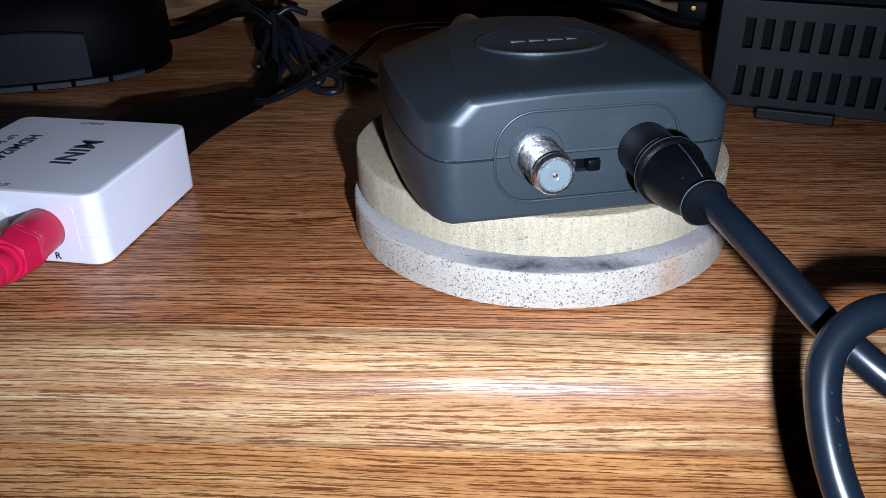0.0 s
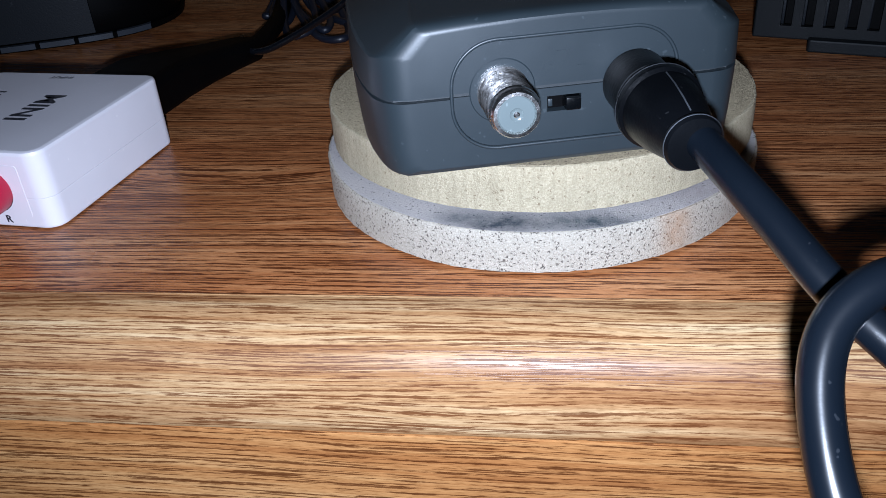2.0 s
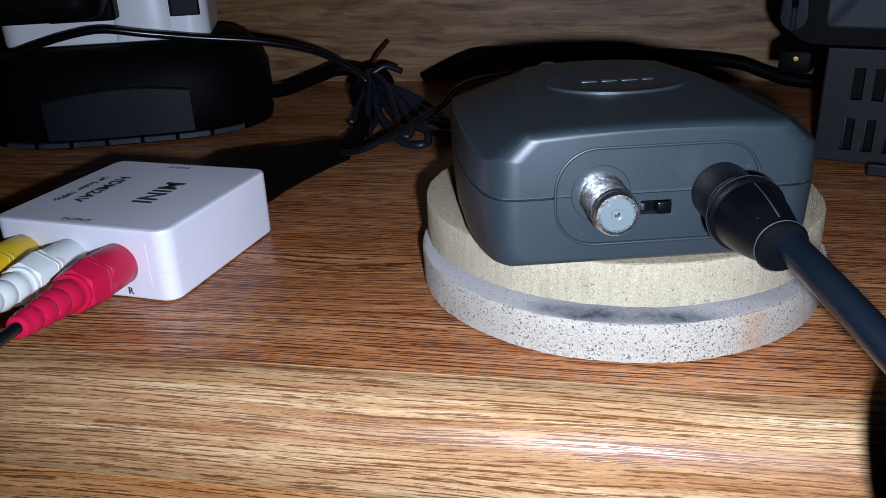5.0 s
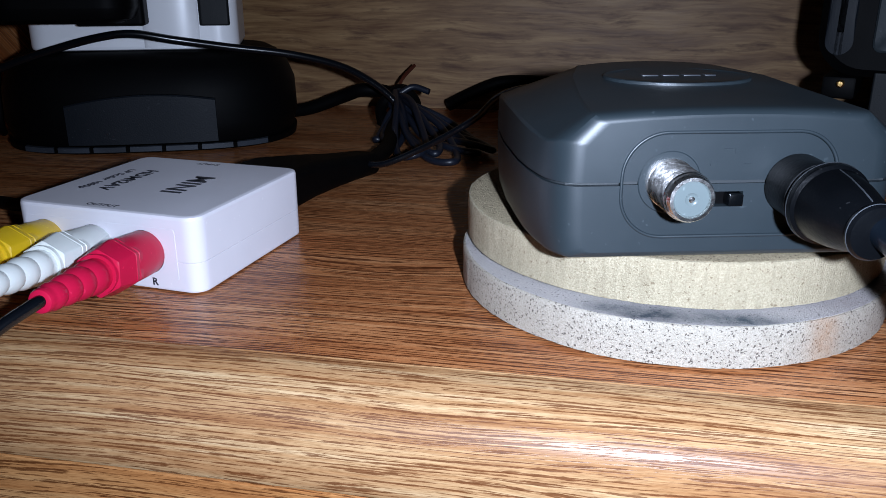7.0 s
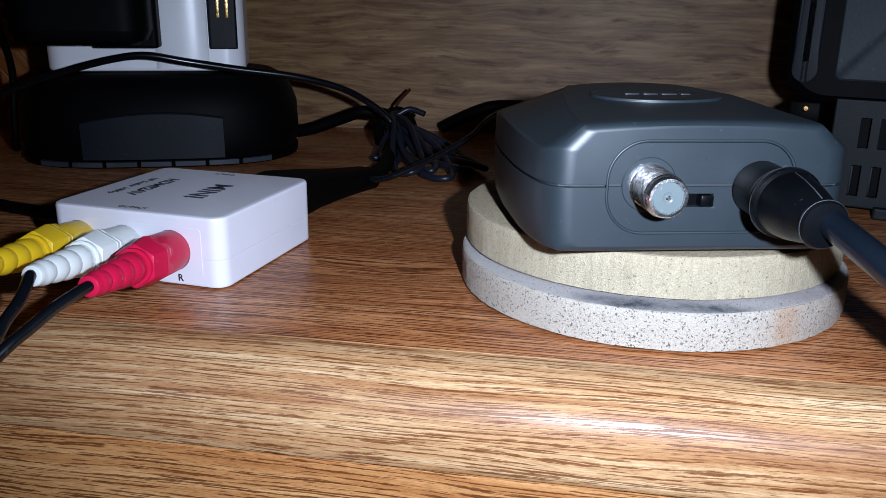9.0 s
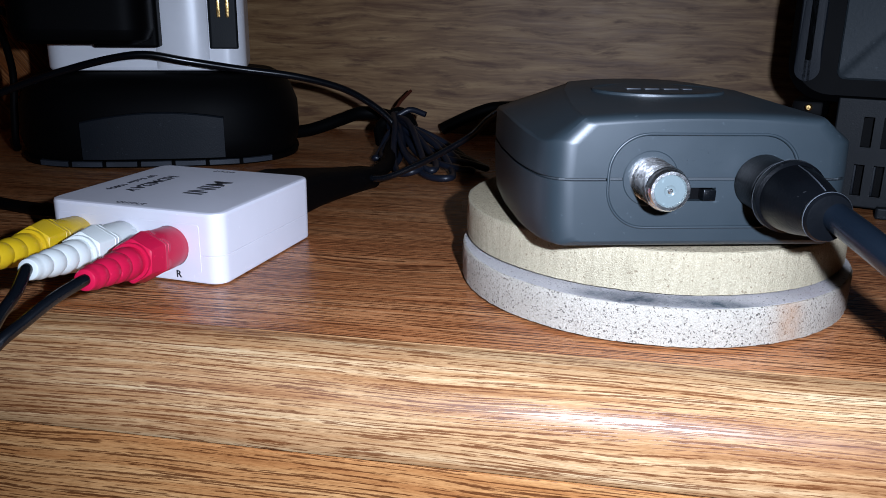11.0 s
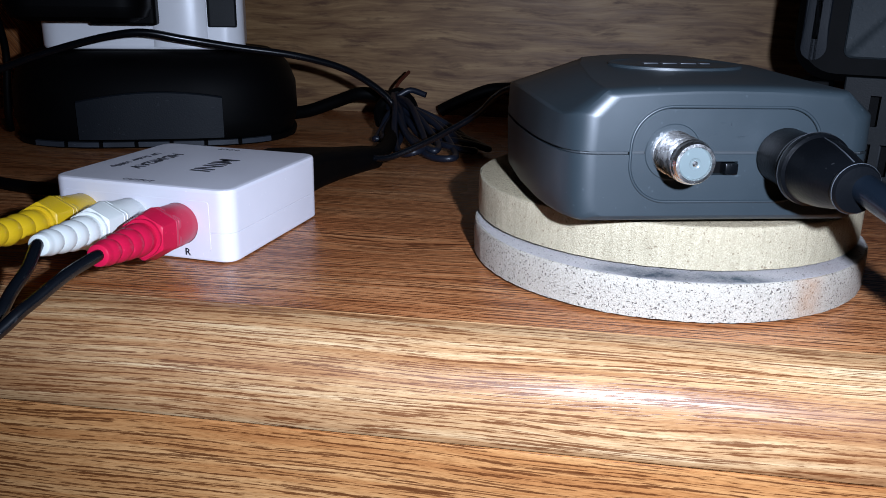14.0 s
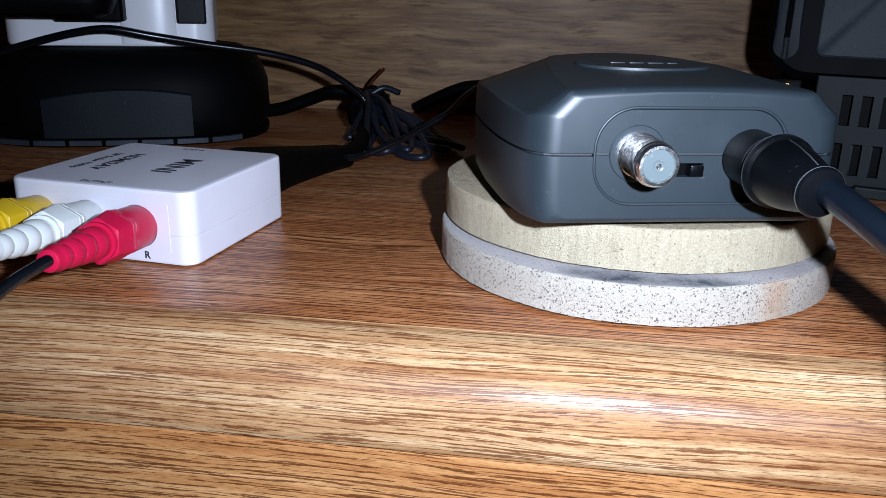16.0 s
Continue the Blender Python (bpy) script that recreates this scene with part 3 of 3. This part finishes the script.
part("jack_plate", plate(round_rect(-W + 3.5, -5.0, 3.2, 16.6, 0.8, 3), -0.07, 0.4, 0.06), WHITE, conv, "inset plate around the sockets")
part("side_vent_nub", box(-W - 0.8, -W, 28, 31, 17, 19, 0.3), WHITE, conv)
inv = BOXM.inverted()


def on_lid(x, y):
    p = 1000 * (inv @ Vector((x / 1000, y / 1000, 0)))
    return p.x, p.y


for text, size, wx, wy, deg, width, bold in (("MINI", 8.6, -101.5, 197.5, -90, 17.5, 0.21), ("HDMI2AV", 5.2, -120.6, 199.5, -90, 22.5, 0.15), ("UP Scaler 1080p", 3.0, -127.0, 199.5, -90, 22.0, 0.05),
                                       ("OUTPUT", 2.3, -113.0, 174.6, 0, 9.2, 0.0), ("INPUT", 2.2, -106.8, 221.0, 180, 7.2, 0.0)):
    lx, ly = on_lid(wx, wy)
    part("lettering", lettering(text, size, lx, ly, H + 0.03, turn_z(deg), width, bold), INK, conv, "black printed lettering")
for text, wx in (("R", -12.2), ("L", -26.4)):
    part("lettering", lettering(text, 2.7, wx, -0.03, 2.3, UPRIGHT, None, 0.07), INK, conv, "black printed letter")
SOCKETS = (-14.2, -29.0, -44.0)
for sx in SOCKETS:
    part("socket", moved(lathe([(-0.3, 5.7), (0.35, 5.7), (0.4, 5.4)], 36), Matrix.Translation((sx, 0, 10.0))), BLACK_MATT, conv, "dark ring of a phono socket")


def phono(sx, mat, label, yaw, pitch, cable):
    """A moulded phono plug: barrel, two hexagonal grips, ribbed boot and thin cable."""
    root = thing("phono_cable", BOXM, label, "cable", "phono plugs in the converter")
    at = Matrix.Translation((sx, -0.4, 10.0)) @ turn_z(yaw) @ Matrix.Rotation(radians(pitch), 4, "X")
    barrel = part("plug", moved(lathe([(0, 5.3), (0.5, 5.65), (6.0, 5.7), (14.5, 5.6), (15.5, 5.3), (24.0, 4.6)], 36), at), mat, root)
    for d0, d1, r0, r1 in ((12.0, 14.4, 5.95, 6.05), (14.2, 16.4, 6.1, 6.15), (16.2, 23.2, 6.3, 5.3)):
        rings = []
        for d, r in ((d0, r0 - 0.6), (d0 + 0.4, r0), (d1 - 0.4, r1), (d1, r1 - 0.7)):
            rings.append([(r * math.cos(radians(60 * k + 24 + e)) * 1.03, -d, r * math.sin(radians(60 * k + 24 + e)) * 1.03) for k in range(6) for e in (3, 6, 9)])
        part("grip", moved(loft(rings), at), mat, barrel)
    boot = [(22.0, 4.4)]
    for k in range(4):
        d, r = 25.0 + 5.0 * k, 3.95 - 0.36 * k
        boot += [(d - 0.3, r - 0.30), (d + 0.5, r - 0.12), (d + 1.3, r + 0.10), (d + 2.6, r + 0.05), (d + 3.5, r - 0.18), (d + 4.2, r - 0.40)]
    boot += [(45.0, 2.6), (45.8, 2.35), (46.1, 1.8)]
    part("boot", moved(lathe(boot, 28), at), mat, barrel)
    tip = at @ Vector((0, -45.0, 0))
    back = at @ Vector((0, -46.5, 0))
    part("cable", tube([tip, back, *[1000 * (inv @ (Vector(p) / 1000)) for p in cable]], 1.3, 14, 8), JACKET, root, "thin black cable", 60)


phono(SOCKETS[0], RED, "red moulded phono plug on a thin black cable", 13.5, -7.4, [(-96.9, 116.4, 14.3), (-99.0, 109.9, 11.7), (-101.0, 103.6, 9.0), (-105.0, 94.0, 2.0), (-112.0, 86.0, -20.0), (-120.0, 82.0, -80.0), (-126.0, 82.0, -200.0)])
phono(SOCKETS[1], IVORY, "white moulded phono plug on a thin black cable", 13.5, -8.3, [(-108.2, 120.0, 13.6), (-108.2, 114.0, 10.3), (-108.0, 108.0, 6.3), (-111.0, 99.0, -1.0), (-119.0, 90.0, -25.0), (-126.0, 86.0, -80.0), (-131.0, 86.0, -200.0)])
phono(SOCKETS[2], YELLOW, "yellow moulded phono plug on a thin black cable", 13.5, -8.5, [(-124.0, 120.0, 12.0), (-127.0, 112.0, 6.0), (-131.0, 104.0, -4.0), (-136.0, 97.0, -25.0), (-142.0, 92.0, -80.0), (-146.0, 92.0, -200.0)])

# digital plug in the back of the converter
hd = thing("video_cable", BOXM, "black flat-headed video cable plugged into the converter's back", "cable")
# plug body widened and lengthened so its dark shape takes in the plug's shadow
head_and_shadow = []
for d, cx, wide, low, high in ((1.2, -21.5, 24.0, 3.0, 14.0), (2.2, -21.5, 26.5, 2.0, 15.0), (30.0, -21.0, 26.0, 2.0, 14.6), (46.0, -18.0, 22.0, 1.6, 12.5), (60.0, -13.5, 16.5, 1.2, 10.6), (72.0, -9.0, 12.0, 0.8, 9.6), (73.0, -8.6, 10.5, 1.4, 9.0)):
    head_and_shadow.append([(x, D + d, z) for x, z in round_rect(cx - wide / 2, cx + wide / 2, low, high, 3.0, 5)])
part("plug_head", loft(head_and_shadow), BLACK_MATT, hd, "matt black tapered plug body, enlarged over its shadow")
part("plug_shell", box(-29.5, -15.5, D - 4.0, D + 1.0, 7.0, 11.5, 0.3), NICKEL, hd)
part("cable", tube([(-9.5, D + 66, 5.4), (-8.0, D + 80, 5.0), (-13, D + 108, 5.0), (-21, D + 134, 7.0), (-24, D + 149, 10.0)], 3.4, 14, 8), BLACK_MATT, hd, "black cable", 60)
usb = thing("power_lead", BOXM, "thin black power lead at the converter's side", "cable")
part("plug_head", slab(-W - 19.0, -W - 0.6, 34.0, 44.0, 2.0, 9.0, 2.0, 1.0, 4), BLACK_MATT, usb)
part("cable", tube([(-W - 16, 39, 5.5), (-W - 30, 39, 4.5), (-W - 60, 46, 2.4), (-W - 120, 60, 2.2), (-W - 170, 62, 2.2)], 2.2, 12, 8), BLACK_MATT, usb, "thin black cable", 60)

# ---- power tower on its black foot ----
TOWER = mm(-200.0, 357.0, 0.0, 21.0)
foot = thing("power_tower", TOWER, "white mains socket tower on a rounded black foot", "power tower")
# rounded black foot: half widths in x and y by height
rings = []
for z, hx, hy in ((0.0, 63, 45), (0.8, 65, 47), (3.2, 65.5, 47.5), (3.6, 63.5, 45.5), (4.4, 64, 46), (12, 66, 47), (26, 65.5, 46), (34, 62.5, 43.5), (39, 58, 40), (41.5, 53, 36), (42.4, 46, 30)):
    ring = []
    for k in range(72):
        a = 2 * math.pi * k / 72
        c, s = math.cos(a), math.sin(a)
        ring.append((hx * math.copysign(abs(c) ** 0.62, c), hy * math.copysign(abs(s) ** 0.8, s), z))
    rings.append(ring)
part("foot", loft(rings), BLACK_MATT, foot, "matt black rounded foot", 40)
for k in range(7):
    a = -52 + 15 * k
    x0, x1 = a + 0.8, a + 14.0
    def edge_y(x):
        return -47.8 * max(0.0, 1 - (abs(x) / 65.8) ** (2 / 0.62)) ** (0.8 / 2) - 0.4
    bmr = [[(x, edge_y(x), 1.2), (x, edge_y(x), 3.3), (x, edge_y(x) + 3, 3.5), (x, edge_y(x) + 3, 1.0)] for x in (x0, (x0 + x1) / 2, x1)]
    part("foot_rib", loft(bmr), RIM, foot, "dull grey rib along the rim")
# arched dull panel on the foot's front
arch = []
for k in range(17):
    x = -31 + 62 * k / 16
    y, z = edge_y(x) - 0.5, 21.0 + 4.5 * (1 - ((x - 4) / 36.0) ** 2)
    arch.append([(x, y, 4.6), (x, y, z - 0.6), (x, y + 0.6, z), (x, y + 4.0, z), (x, y + 4.0, 4.6)])
part("front_panel", loft(arch), BLUEGREY, foot, "arched dull grey panel")
part("column", slab(-46, 42, -32, 32, 42.4, 230, 9.0, 1.5, 8), WHITE_FAR, foot, "white plastic column")
bulge = [(14 - 12 * math.cos(math.pi * k / 16), -31.5 - 3.2 * math.sin(math.pi * k / 16)) for k in range(17)]
part("column_rib", loft([[(x, y, z) for x, y in bulge] for z in (43.5, 228)]), WHITE_FAR, foot, "rounded white rib")
part("socket_panel", slab(26, 39, -33.0, -30, 52.5, 110, 1.2, 0.6, 4), CHARCOAL, foot, "dark recessed socket panel")
for k, xx in enumerate((30.0, 34.0)):
    part("socket_contact", box(xx, xx + 1.6, -33.6, -32.5, 66.5, 84, 0.2), BRASS, foot)

adapter = thing("mains_adapter", TOWER, "large black mains adapter plugged into the tower", "adapter")
part("body", slab(-52, 4, -66, -33.0, 55.5, 118, 11.0, 6.0, 8), BLACK_MATT, adapter, "rounded black housing")
part("face", slab(-22, 5.5, -45, -32.5, 53.5, 120, 2.0, 1.0, 4), BLACK_MATT, adapter, "raised black face plate")
hung = [(-231, 294, 66), (-243, 296, 70), (-254, 312, 66), (-259, 325, 42), (-261, 325, 22), (-263, 326, 8), (-268, 333, 2.4), (-285, 352, 2.3)]
part("cable", tube([1000 * (TOWER.inverted() @ (Vector(p) / 1000)) for p in hung], 1.7, 12, 8), BLACK_MATT, adapter, "thin black lead hanging down", 60)

# ---- leads and the tied bundle behind ----
lead = thing("thin_lead", mm(0, 0, 0), "thin black lead draped over the tower's foot", "cable")
part("cable", tube([(-272, 296, 2), (-262, 293, 16), (-250, 293, 30), (-233.5, 297.0, 37.6), (-213.7, 301.0, 44.2), (-193.6, 304.0, 49.4), (-179.9, 308.0, 51.0), (-165.4, 315.0, 48.3), (-146.8, 326.0, 44.7), (-124.7, 338.0, 41.1), (-106.9, 350.0, 35.5), (-95.9, 360.0, 28.2), (-86.2, 366.0, 19.0), (-80, 366, 8)], 1.65, 12, 8), JACKET, lead, "", 60)
lead2 = thing("thin_lead", mm(0, 0, 0), "thin black lead running from the bundle to the modulator", "cable")
part("cable", tube([(-86, 308, 5), (-79.7, 291, 6.0), (-69.0, 285, 7.0), (-55.3, 285, 13.0), (-41.4, 282, 21.0), (-32.2, 278, 27.5), (-22.9, 268, 36.5), (-8, 257, 41.5), (5, 251, 42.5), (5.5, 241, 42.5)], 1.25, 12, 8), JACKET, lead2, "", 60)
lead3 = thing("dark_lead", mm(0, 0, 0), "thick dark cable arching between foot and bundle", "cable")
part("cable", tube([(-165, 400, 4), (-140, 398, 7), (-120, 398, 14), (-108, 396, 18), (-94, 398, 16), (-84, 394, 9), (-78, 386, 5)], 3.4, 12, 8), BLACK_MATT, lead3, "", 60)
rod = thing("dark_lead", mm(0, 0, 0), "dark cable end leaning by the back panel", "cable")
part("cable", tube([(-73, 441, 4.2), (-63, 441, 9.5), (-50, 440, 15.5), (-40, 440, 18), (-20, 439, 18.5), (20, 438, 18), (60, 438, 16.5), (93, 438, 13), (108, 437, 8), (124, 436, 3.8), (150, 432, 3.6)], 3.5, 12, 8), BLACK_MATT, rod, "", 60)

bundle = thing("cable_bundle", mm(-84, 372, 0), "tangled bundle of thin dark cables tied together on the desk", "cable bundle")
rnd = random.Random(11)
ENDS = ((50, -38, 5), (44, -46, 6), (36, -60, 8), (29, -52, 5), (20, -56, 6), (5, -38, 5), (-4, -26, 4), (46, -28, 4))
for k, (ex, ey, wide) in enumerate(ENDS):
    far = Vector((ex, ey, 0))
    out = far.normalized()
    side = Vector((-out.y, out.x, 0))
    lift = 5.0 + 1.6 * (k % 5)
    pts = []
    for along, across, z in ((-0.10, 0.1, 8 + lift), (0.18, 0.55, 7 + lift), (0.5, 1.0, 3 + 0.8 * lift), (0.85, 0.8, 2.4 + rnd.uniform(0, 3)), (1.0, 0.0, 2.0 + rnd.uniform(0, 2)), (0.86, -0.8, 2.2 + rnd.uniform(0, 3)), (0.5, -0.9, 2.6 + 0.5 * lift), (0.2, -0.5, 5 + lift), (-0.08, -0.1, 9 + lift)):
        p = far * along + side * (wide * across + rnd.uniform(-1.2, 1.2))
        pts.append((p.x, p.y, z))
    part("cable_loop", tube(pts, 1.5, 10, 6), BUNDLED, bundle, "", 60)
part("tie", tube([(-7, -5, 7), (-9, 2, 14), (-1, 8, 21), (7, 4, 15), (5, -6, 8), (-7, -5, 7)], 2.8, 10, 6), BLACK_MATT, bundle, "dark tie")
part("cable_end", tube([(-4, 2, 12), (-6, 20, 16), (-9, 44, 21), (-5, 56, 27)], 0.9, 10, 6), COPPER, bundle, "thin brown cable end", 60)
part("cable_end", tube([(0, 2, 20), (6, 4, 23), (14, 3, 21)], 1.5, 10, 6), BUNDLED, bundle, "", 60)

# ---- vented black set at the other side ----
SET = mm(100.0, 298.5, 0.0, -20.0)
dev = thing("vented_set", SET, "black electronic set with slotted vents and a grey panel", "electronics")
slots = []
for row, (z0, z1) in enumerate(((25.5, 36.6), (7.4, 19.0))):
    for k in range(12):
        slots.append((9.4 + 6.6 * k - 0.9 * row, z0, z1))
cuts = [box(x, x + 3.6, -2, 2.2, z0, z1) for x, z0, z1 in slots]
part("vent_grille", carve(slab(0, 92, 0, 2.0, 3.0, 43.0, 0.6, 0.4, 3), join(*cuts)), CHARCOAL, dev, "charcoal grille with two rows of slots")
part("lower_case", slab(0.0, 92, 9.0, 110, 2.0, 40.5, 2.0, 0.6, 4), BLACK_MATT, dev)
part("case_wall", box(0.0, 2.2, 2.0, 9.0, 3.0, 40.5), BLACK_MATT, dev)
part("case_wall", box(89.8, 92.0, 2.0, 9.0, 3.0, 40.5), BLACK_MATT, dev)
part("foot_bar", slab(18, 46, -3.5, 6, 0.0, 4.2, 1.0, 0.5, 3), CHARCOAL, dev)
part("copper_coil", box(20.0, 21.4, 4.5, 8.0, 22, 37, 0.5), COPPER, dev, "coppery part behind the slots")
for k in range(9):
    part("inner_fin", box(8.0 + 6.6 * k, 9.2 + 6.6 * k, 4.5, 8.5, 5, 18, 0.3), BLUEGREY, dev)
outline = round_rect(-19.5, 120, 40.9, 190, 14.0, 8)
part("upper_case", plate(outline, 2.2, 96.0, 2.5), BLACK_MATT, dev, "black rounded upper case")
part("front_panel", plate(round_rect(-2, 116, 49.5, 186, 3.0, 4), 0.4, 3.2, 0.6), SCREEN, dev, "textured grey front panel")
part("brass_stud", moved(lathe([(0, 1.2), (2.5, 1.3), (3.0, 0.8)], 16), Matrix.Translation((-9.8, 2.4, 38.6))), BRASS, dev)
part("bracket", box(-16.0, -5.0, 2.8, 30.0, 33.0, 40.7, 1.0), BLACK_MATT, dev)
part("edge_trim", plate(round_rect(-17.0, -8.0, 48.0, 186.0, 4.8, 6), 1.4, 3.0, 0.5), BLUEGREY, dev, "dull grey strip along the case edge")
